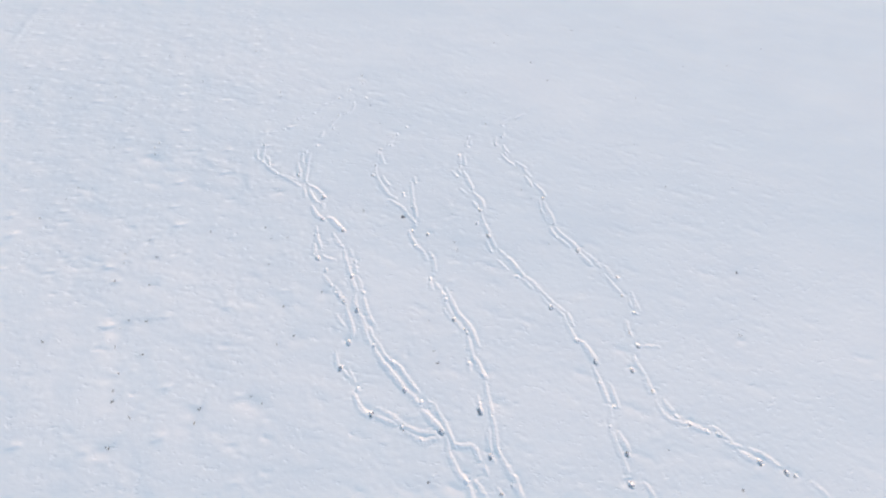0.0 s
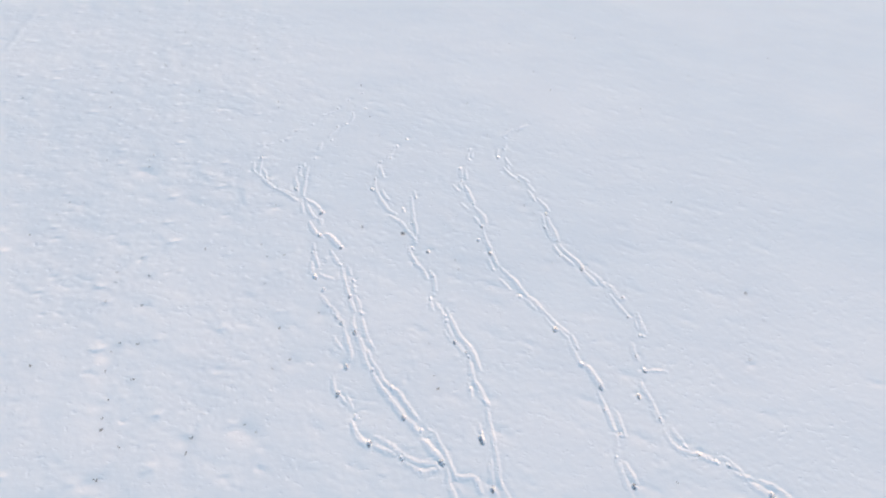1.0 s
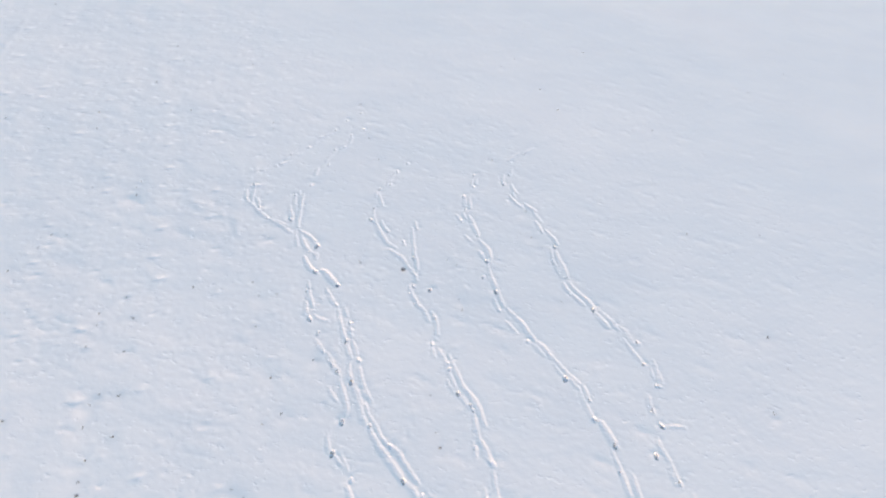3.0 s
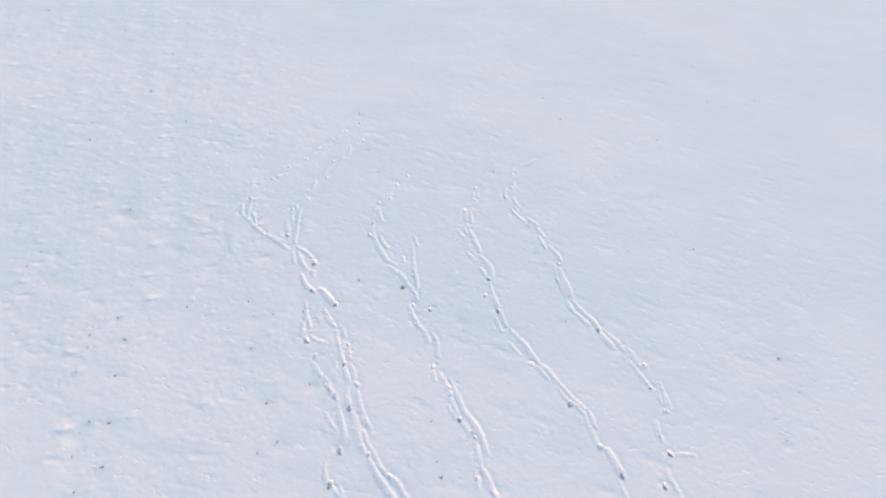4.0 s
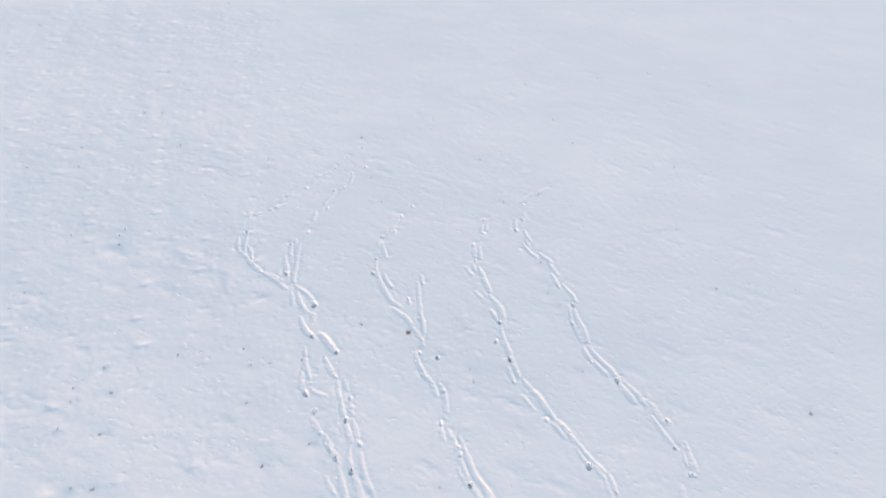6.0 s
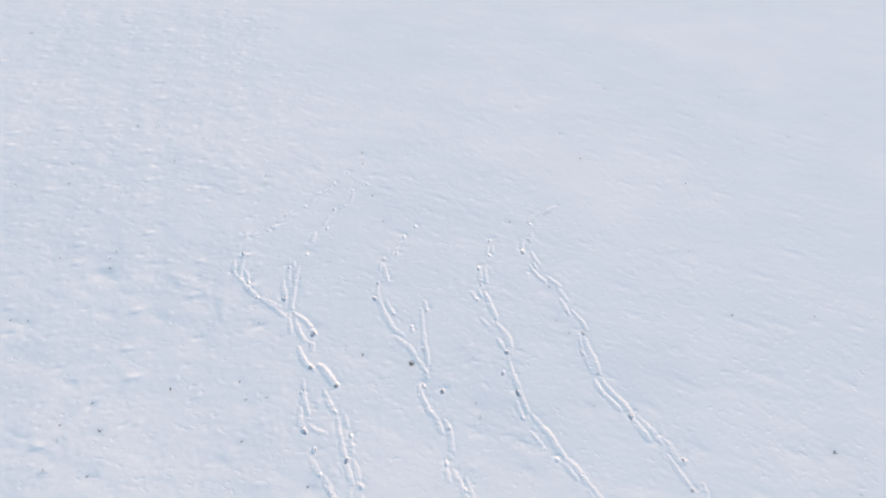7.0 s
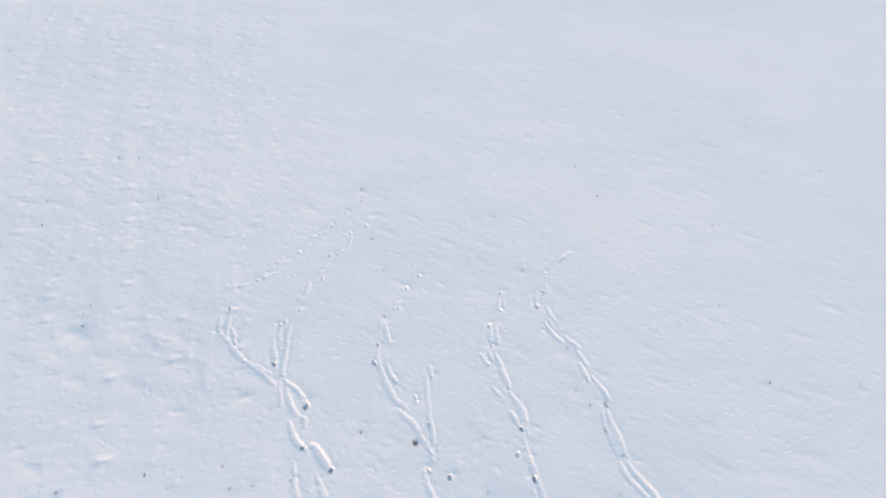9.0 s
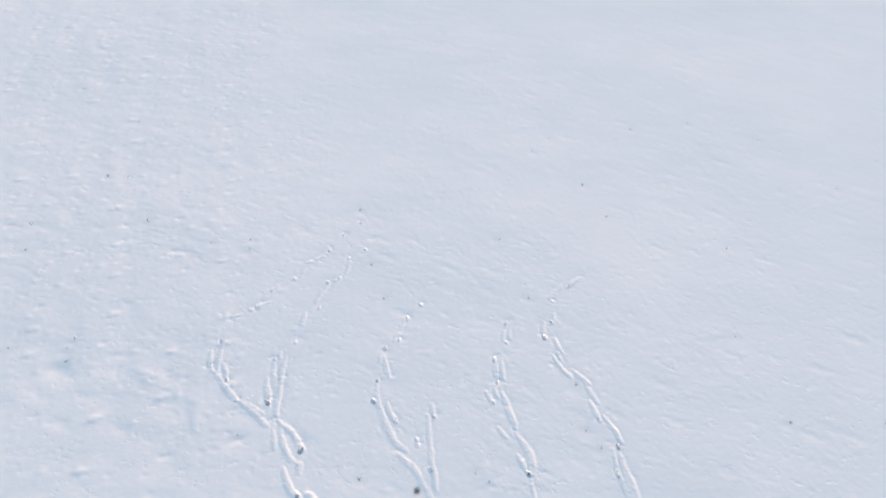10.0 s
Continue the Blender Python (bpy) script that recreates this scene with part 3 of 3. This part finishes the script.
def trodden(x, y):
    """How deep the trails cut, how high they heap, and the distance to each trail."""
    deep, heap = np.zeros(len(x)), np.zeros(len(x))
    far = {t: np.full(len(x), 9.0) for t in TRAILS}
    wob = 0.011 * ripples(x / 0.13, y / 0.13, 21)
    lump = 0.75 + 0.8 * ripples(x / 0.34, y / 0.34, 22) + 0.4 * ripples(x / 0.15, y / 0.15, 24)
    for t, ax, ay, bx, by, w0, w1, d0, d1 in DRAGS:
        k = np.flatnonzero((x > min(ax, bx) - 0.5) & (x < max(ax, bx) + 0.5) & (y > min(ay, by) - 0.5) & (y < max(ay, by) + 0.5))
        if not len(k):
            continue
        ll = max((bx - ax) ** 2 + (by - ay) ** 2, 1e-6)
        u = np.clip(((x[k] - ax) * (bx - ax) + (y[k] - ay) * (by - ay)) / ll, 0, 1)
        ex, ey = x[k] - ax - u * (bx - ax), y[k] - ay - u * (by - ay)
        d = np.hypot(ex, ey)
        # one bank slumps in, the other stands and carries the thrown-out snow
        slump = step(-0.4, 0.4, -(0.55 * ex + 0.83 * ey) / np.maximum(d, 1e-4))
        far[t][k] = np.minimum(far[t][k], d)
        d = np.abs(d + wob[k])
        w, z = (w0 + u * (w1 - w0)) * (0.9 + 0.75 * slump), d0 + u * (d1 - d0)
        deep[k] = np.maximum(deep[k], z * (1 - step(0.2, 1.05, d / w)))
        heap[k] = np.maximum(heap[k], (0.0015 + 0.25 * z) * (1 - 0.85 * slump) * np.clip(lump[k], 0.0, 1.5) * np.exp(-((d - w * 1.15) / np.where(d < w * 1.15, 0.035, 0.085)) ** 2))
    for t, px, py, r, z in HEAPS:
        k = np.flatnonzero((np.abs(x - px) < 0.4) & (np.abs(y - py) < 0.4))
        if len(k):
            d = np.abs(np.hypot((x[k] - px) / 1.3, y[k] - py) + 4.0 * wob[k])
            far[t][k] = np.minimum(far[t][k], np.hypot(x[k] - px, y[k] - py) + 0.04)
            heap[k] = np.maximum(heap[k], z * np.clip(lump[k] + 0.4, 0.4, 1.4) * np.exp(-(d / r) ** 2))
    for t, px, py, r, z, turn in PRINTS:
        k = np.flatnonzero((np.abs(x - px) < 0.5) & (np.abs(y - py) < 0.5))
        if not len(k):
            continue
        c, s = math.cos(turn), math.sin(turn)
        a, b = c * (x[k] - px) + s * (y[k] - py), -s * (x[k] - px) + c * (y[k] - py)
        far[t][k] = np.minimum(far[t][k], np.hypot(a, b))
        d = np.abs(np.hypot(a / 1.7, b) + 2.5 * wob[k])
        deep[k] = np.maximum(deep[k], z * (1 - step(0.4, 1.1, d / r)))
        front = (0.6 + 0.6 * np.clip(a / r, -0.6, 1.0)) * (0.6 if z > 0.04 else 1.0)
        heap[k] = np.maximum(heap[k], 0.0036 * front * np.clip(lump[k], 0.1, 1.4) * np.exp(-((d - r * 1.25) / np.where(d < r * 1.25, 0.03, 0.06)) ** 2))
        # the snow that the hoof pushed up beside it, on both sides of a deep one
        big = 0.5 + 0.5 * math.sin(37.0 * px + 91.0 * py)
        for side in (-0.8, 0.7) if z > 0.04 else (-0.8,):
            mx, my, mr = px + math.cos(turn + side) * r * 1.7, py + math.sin(turn + side) * r * 1.7, 0.055 + 0.05 * big
            d = np.abs(np.hypot(x[k] - mx, (y[k] - my) / 0.8) + 4.0 * wob[k])
            far[t][k] = np.minimum(far[t][k], np.hypot(x[k] - mx, y[k] - my))
            heap[k] = np.maximum(heap[k], (0.004 + 0.008 * big) * np.clip(lump[k] + 0.2, 0.4, 1.3) * np.exp(-(d / mr) ** 2))
    return deep, heap, far


def lie(x, y):
    deep, heap, far = trodden(x, y)
    cut = step(0.0, 0.02, deep)
    crumbs = 0.0045 * step(REACH, 0.05, np.min(list(far.values()), axis=0)) * ripples(x / 0.085, y / 0.085, 23)
    return open_snow(x, y) + heap * (1 - cut) - deep + crumbs, far


def surface_mesh(name, xs, ys, zs, keep=None):
    """A smooth sheet over the grid of xs and ys; keep: the cells that it has."""
    nx, ny = len(xs), len(ys)
    gx, gy = np.meshgrid(xs, ys)
    co = np.column_stack((gx.ravel(), gy.ravel(), zs)).astype(np.float32)
    i = np.arange(nx * ny).reshape(ny, nx)
    quads = np.stack((i[:-1, :-1], i[:-1, 1:], i[1:, 1:], i[1:, :-1]), axis=-1).reshape(-1, 4)
    if keep is not None:
        quads = quads[keep.ravel()]
        used, quads = np.unique(quads, return_inverse=True)
        co, quads = co[used], quads.reshape(-1, 4)
    me = bpy.data.meshes.new(name)
    me.vertices.add(len(co))
    me.vertices.foreach_set("co", co.ravel())
    me.loops.add(quads.size)
    me.loops.foreach_set("vertex_index", quads.ravel().astype(np.int32))
    me.polygons.add(len(quads))
    me.polygons.foreach_set("loop_start", np.arange(0, quads.size, 4, dtype=np.int32))
    me.polygons.foreach_set("use_smooth", np.ones(len(quads), dtype=bool))
    me.update()
    me.validate()
    return me


def part(name, me, mat, parent, label=""):
    ob = new(name, me)
    if mat and not me.materials:
        me.materials.append(mat)
    ob.parent = parent
    return tagged(ob, label)


# ---- ground ----
STEP = 0.04
inner_x, inner_y = -7.4 + STEP * np.arange(434), 4.8 + STEP * np.arange(472)
right, top = inner_x[-1], inner_y[-1]
xs = np.concatenate((-26 - np.geomspace(0.12, 1800, 45)[::-1], np.arange(-26, -13, 0.07), np.arange(-13, -7.42, 0.05), inner_x, right + 0.05 * np.arange(1, 50),
                     np.arange(right + 2.52, 26, 0.07), 26 + np.geomspace(0.12, 1800, 45)))
ys = np.concatenate((-8 - np.geomspace(0.2, 1800, 45)[::-1], np.arange(-8, 4.75, 0.10), inner_y, top + 0.065 * np.arange(1, 363), top + 23.6 + np.geomspace(0.12, 1800, 45)))
I0, J0 = int(np.argmin(np.abs(xs - inner_x[0]))), int(np.argmin(np.abs(ys - inner_y[0])))
gx, gy = np.meshgrid(xs, ys)
height, _ = lie(gx.ravel(), gy.ravel())
height = height.reshape(gx.shape)

# Which trail each cell of the inner field belongs to: the nearest one within its reach.
mid_x, mid_y = np.meshgrid(inner_x[:-1] + STEP / 2, inner_y[:-1] + STEP / 2)
_, _, gaps = trodden(mid_x.ravel(), mid_y.ravel())
gaps = np.stack([gaps[t].reshape(mid_x.shape) for t in TRAILS])
owner_of = np.where(gaps.min(axis=0) < REACH, gaps.argmin(axis=0), -1)
owner_of[0, :] = owner_of[-1, :] = owner_of[:, 0] = owner_of[:, -1] = -1
keep = np.ones((len(ys) - 1, len(xs) - 1), dtype=bool)
keep[J0:J0 + owner_of.shape[0], I0:I0 + owner_of.shape[1]] = owner_of < 0
ground = new("ground", surface_mesh("ground", xs, ys, height.ravel(), keep))
ground.data.materials.append(SNOW)
tagged(ground, "open snow field with wind-packed ripples and snowed-in furrows", "snow field", kind="structure")

# The trodden cells at half the step; along the untrodden snow they keep to its edges.
fine_x, fine_y = inner_x[0] + STEP / 2 * np.arange(2 * len(inner_x) - 1), inner_y[0] + STEP / 2 * np.arange(2 * len(inner_y) - 1)
trod = owner_of >= 0
cells = np.repeat(np.repeat(owner_of, 2, axis=0), 2, axis=1)
touched = np.zeros((len(fine_y), len(fine_x)), dtype=bool)
for dj in (0, 1):
    for di in (0, 1):
        touched[dj:dj + cells.shape[0], di:di + cells.shape[1]] |= cells >= 0
fx, fy = np.meshgrid(fine_x, fine_y)
fine_z = np.zeros(fx.shape)
fine_z[touched], _ = lie(fx[touched], fy[touched])
coarse = height[J0:J0 + len(inner_y), I0:I0 + len(inner_x)]
fine_z[::2, ::2] = coarse
edge = trod[1:, :] != trod[:-1, :]          # edges that run along x
jj, ii = np.nonzero(edge)
fine_z[2 * jj + 2, 2 * ii + 1] = (coarse[jj + 1, ii] + coarse[jj + 1, ii + 1]) / 2
edge = trod[:, 1:] != trod[:, :-1]          # edges that run along y
jj, ii = np.nonzero(edge)
fine_z[2 * jj + 1, 2 * ii + 2] = (coarse[jj, ii + 1] + coarse[jj + 1, ii + 1]) / 2
cell_x, cell_y = np.meshgrid(fine_x[:-1] + STEP / 4, fine_y[:-1] + STEP / 4)
print_of = np.full(cells.shape, -1)
for n, (t, px, py, r, *_) in enumerate(PRINTS):
    i, j = int((px - fine_x[0]) / STEP * 2), int((py - fine_y[0]) / STEP * 2)
    box = (slice(max(j - 10, 0), j + 11), slice(max(i - 10, 0), i + 11))
    inside = (np.hypot(cell_x[box] - px, cell_y[box] - py) < r + 0.04) & (cells[box] >= 0)
    print_of[box][inside] = n


def pieces(mask):
    """The connected pieces of a mask."""
    left = mask.copy()
    found = []
    while left.any():
        j, i = np.unravel_index(int(left.argmax()), left.shape)
        heap, got = [(j, i)], []
        left[j, i] = False
        while heap:
            j, i = heap.pop()
            got.append((j, i))
            for q in ((j + 1, i), (j - 1, i), (j, i + 1), (j, i - 1)):
                if left[q]:
                    left[q] = False
                    heap.append(q)
        piece = np.zeros_like(mask)
        piece[tuple(np.array(got).T)] = True
        found.append(piece)
    return found


def patch(name, mask):
    """The marked cells of the fine sheet, as a mesh of their own."""
    jj, ii = np.nonzero(mask)
    if not len(jj):
        return None
    a, b, c, d = jj.min(), jj.max() + 1, ii.min(), ii.max() + 1
    return surface_mesh(name, fine_x[c:d + 1], fine_y[a:b + 1], fine_z[a:b + 1, c:d + 1].ravel(), mask[a:b, c:d])


def height_at(x, y):
    i, j = round((x - fine_x[0]) / STEP * 2), round((y - fine_y[0]) / STEP * 2)
    if 0 <= i < len(fine_x) and 0 <= j < len(fine_y) and touched[j, i]:
        return float(fine_z[j, i])
    return float(height[np.abs(ys - y).argmin(), np.abs(xs - x).argmin()])


# ---- trails ----
def clod_mesh(seed):
    rnd = random.Random(seed)
    bm = bmesh.new()
    bmesh.ops.create_icosphere(bm, subdivisions=2, radius=1.0)
    off = Vector((rnd.uniform(0, 50), rnd.uniform(0, 50), rnd.uniform(0, 50)))
    for v in bm.verts:
        v.co *= 1 + 0.45 * noise.noise(v.co * 1.3 + off) + 0.2 * noise.noise(v.co * 3.1 + off)
        v.co.z *= 0.7
    me = bpy.data.meshes.new("snow_clod")
    bm.to_mesh(me)
    bm.free()
    for p in me.polygons:
        p.use_smooth = True
    return me


CLODS = [clod_mesh(s) for s in range(7)]
for me in CLODS:
    me.materials.append(CRUMBLED)
TURF_CLODS = [clod_mesh(s + 40) for s in range(4)]
for me in TURF_CLODS:
    me.name = "turf_crumb"
    me.materials.append(TURF)

TRAIL_LABELS = {
    "winding": "winding hoof trail with long drag marks in fresh snow",
    "straight": "hoof trail of paired furrows curving through deep snow",
    "broad": "broad hoof trail trodden by two animals in the snow",
    "hooked": "hooked hoof trail that crosses a broader one in snow",
    "crossing": "hoof trail in snow that crosses another, then bends away",
    "looping": "looping hoof trail with separate prints in crusted snow",
}
for n, trail in enumerate(TRAILS):
    start = min((p for p in PRINTS if p[0] == trail), key=lambda p: p[2])[1:3]
    base = tagged(new("hoof_trail"), TRAIL_LABELS[trail], "animal trail", "hoof trails across the snow")
    base.location = (*start, height_at(*start))
    back = Matrix.Translation(-base.location)
    for piece in pieces((cells == n) & (print_of < 0)):
        me = patch("furrow", piece)
        me.transform(back)
        part("furrow", me, CRUMBLED, base, "trodden snow furrow with heaped edges")
    # a sunken bowl for each print, and the crumbs thrown out of it
    for m, (t, px, py, r, depth, turn) in enumerate(PRINTS):
        if t != trail:
            continue
        bowls = sorted(pieces(print_of == m), key=np.sum, reverse=True)
        for bowl, kind in zip(bowls, ["hoof_print"] + ["furrow"] * 9):
            me = patch(kind, bowl)
            me.transform(back)
            part(kind, me, CRUMBLED, base)
        for _ in range(dice.choice((0, 1, 1, 2, 3))):
            a, reach = turn + dice.gauss(0, 0.9), r * dice.uniform(1.1, 2.2)
            cx, cy, size = px + math.cos(a) * reach, py + math.sin(a) * reach, dice.uniform(0.008, 0.020)
            clod = part("snow_clod", dice.choice(CLODS), None, base)
            clod.matrix_local = back @ Matrix.LocRotScale((cx, cy, height_at(cx, cy) + 0.1 * size), Euler((0, 0, dice.uniform(0, 6.28))), (size * dice.uniform(0.8, 1.5), size, size * 0.7))

# Crumbs along the furrows.
at = {o.get("label"): o for o in scene.objects if o.name.startswith("hoof_trail")}
for t, ax, ay, bx, by, w0, *_ in DRAGS:
    if dice.random() < 0.15:
        base = at[TRAIL_LABELS[t]]
        u, off, size = dice.random(), dice.gauss(0.02, 0.07), dice.uniform(0.007, 0.019)
        gap = max(math.hypot(bx - ax, by - ay), 1e-3)
        cx, cy = ax + u * (bx - ax) + off * (by - ay) / gap, ay + u * (by - ay) - off * (bx - ax) / gap
        clod = part("snow_clod", dice.choice(CLODS), None, base)
        clod.matrix_local = Matrix.Translation(-base.location) @ Matrix.LocRotScale((cx, cy, height_at(cx, cy) + 0.05 * size), Euler((0, 0, dice.uniform(0, 6.28))), (size * dice.uniform(0.8, 1.6), size, size * 0.7))

# Prints that went through to the turf, and a few crumbs of it in the shallower ones.
for trail, x, y, r, depth, turn in PRINTS:
    owner = at[TRAIL_LABELS[trail]]
    for _ in range(dice.randint(8, 13) if depth > 0.04 else dice.choice((0, 0, 1, 2, 3, 5))):
        a, reach, size = dice.uniform(0, 6.28), r * 1.1 * math.sqrt(dice.random()), dice.uniform(0.006, 0.015)
        along, aside = 1.6 * reach * math.cos(a) - 0.2 * r, 0.9 * reach * math.sin(a)
        cx, cy = x + along * math.cos(turn) - aside * math.sin(turn), y + along * math.sin(turn) + aside * math.cos(turn)
        crumb = part("turf_crumb", dice.choice(TURF_CLODS), None, owner, "grey crumb of bared, frosted turf")
        crumb.matrix_local = Matrix.Translation(-owner.location) @ Matrix.LocRotScale((cx, cy, height_at(cx, cy) + 0.004), Euler((0, 0, a)), (size * 1.3, size, size * 0.7))


# ---- a torn-up clump of turf beside the broad trail ----
def turf_clump(x, y, size):
    """A few clods in the middle, and blades that lie splayed out round them."""
    ob = tagged(new("turf_clump"), "dark frosted clump of turf kicked up onto snow", "turf clump")
    ob.location = (x, y, height_at(x, y))
    rnd = random.Random(3)
    for i in range(6):
        a, reach = rnd.uniform(0, 6.28), rnd.uniform(0, 0.5) * size
        s = size * rnd.uniform(0.18, 0.32)
        lump = part("clod", TURF_CLODS[i % 4], None, ob)
        lump.matrix_local = Matrix.LocRotScale((reach * math.cos(a), reach * math.sin(a), s * 0.3), Euler((rnd.uniform(-.4, .4), 0, a)), (s * 1.3, s, s * 0.6))
    bm = bmesh.new()
    for i in range(70):
        a, reach = rnd.uniform(0, 6.28), rnd.uniform(0.1, 0.6) * size
        out, side = Vector((math.cos(a), math.sin(a), 0)), Vector((-math.sin(a), math.cos(a), 0)) * 0.0035
        long, bend = rnd.uniform(0.6, 1.35) * size, rnd.uniform(0.012, 0.035)
        rows = [[bm.verts.new(out * (reach + long * u) + side * w * sign + Vector((0, 0, bend * h))) for sign in (-1, 1)] for u, w, h in ((0, 1, 0), (0.5, 0.8, 1), (1, 0.15, 0.5))]
        for p, q in zip(rows, rows[1:]):
            bm.faces.new((p[0], p[1], q[1], q[0]))
    me = bpy.data.meshes.new("grass_blades")
    bm.to_mesh(me)
    bm.free()
    part("grass_blades", me, TURF, ob, "dead frosted grass blades")
    return ob


turf_clump(-1.15, 14.51, 0.065)


# ---- weeds ----
def stalk_mesh(seed):
    """A thin bent stalk with a thickened, ragged head."""
    rnd = random.Random(seed)
    bm = bmesh.new()
    lean, bend = rnd.uniform(0.1, 0.6), rnd.uniform(0.0, 0.5)
    tall = rnd.uniform(0.07, 0.13)
    rings = []
    profile = ((-0.3, 0.006), (0.0, 0.006), (0.35, 0.005), (0.6, 0.006), (0.75, 0.016), (0.9, 0.013), (1.0, 0.003))
    for u, r in profile:
        off = tall * (lean * u + bend * u * u)
        rings.append([bm.verts.new((off + r * math.cos(k * 1.2566) * rnd.uniform(0.7, 1.3), r * math.sin(k * 1.2566) * rnd.uniform(0.7, 1.3), tall * u)) for k in range(5)])
    for a, b in zip(rings, rings[1:]):
        for k in range(5):
            bm.faces.new((a[k], a[(k + 1) % 5], b[(k + 1) % 5], b[k]))
    bm.faces.new(rings[-1])
    me = bpy.data.meshes.new("stalk")
    bm.to_mesh(me)
    bm.free()
    me.materials.append(STRAW)
    return me


def leaf_mesh(seed):
    rnd = random.Random(seed)
    bm = bmesh.new()
    long, wide, curl = rnd.uniform(0.05, 0.09), rnd.uniform(0.010, 0.018), rnd.uniform(0.2, 0.9)
    rows = []
    for u, w in ((0.0, 0.3), (0.35, 1.0), (0.7, 0.8), (1.0, 0.1)):
        z = long * (curl * u - 0.6 * curl * u * u)
        rows.append([bm.verts.new((long * u, s * wide * w, z + dz)) for s, dz in ((-1, 0.002), (0, -0.002), (1, 0.002))])
    for a, b in zip(rows, rows[1:]):
        for k in range(2):
            bm.faces.new((a[k], a[k + 1], b[k + 1], b[k]))
    bmesh.ops.solidify(bm, geom=bm.faces[:], thickness=0.0015)
    me = bpy.data.meshes.new("dry_leaf")
    bm.to_mesh(me)
    bm.free()
    me.materials.append(STRAW)
    return me


STALKS = [stalk_mesh(60 + s) for s in range(6)]
LEAVES = [leaf_mesh(80 + s) for s in range(5)]


def weed(x, y, size):
    ob = tagged(new("dead_weed"), "short dead brown weed sticking out of the snow", "weed", "weeds in the snow")
    ob.matrix_basis = Matrix.LocRotScale((x, y, height_at(x, y) - 0.006), Euler((0, 0, dice.uniform(0, 6.28))), (size,) * 3)
    for i in range(dice.randint(2, 4)):
        stalk = part("stalk", dice.choice(STALKS), None, ob)
        a = dice.uniform(0, 6.28)
        stalk.matrix_local = Matrix.LocRotScale((0.02 * math.cos(a), 0.02 * math.sin(a), 0), Euler((0, 0, a)), (1, 1, dice.uniform(0.6, 1.1)))
    for i in range(dice.randint(1, 3)):
        leaf = part("dry_leaf", dice.choice(LEAVES), None, ob)
        leaf.matrix_local = pose(0, 0, dice.uniform(0.012, 0.03), 0, 0, dice.uniform(0, 360))
    return ob


for x, y in WEEDS:
    weed(x, y, dice.uniform(0.38, 0.62))
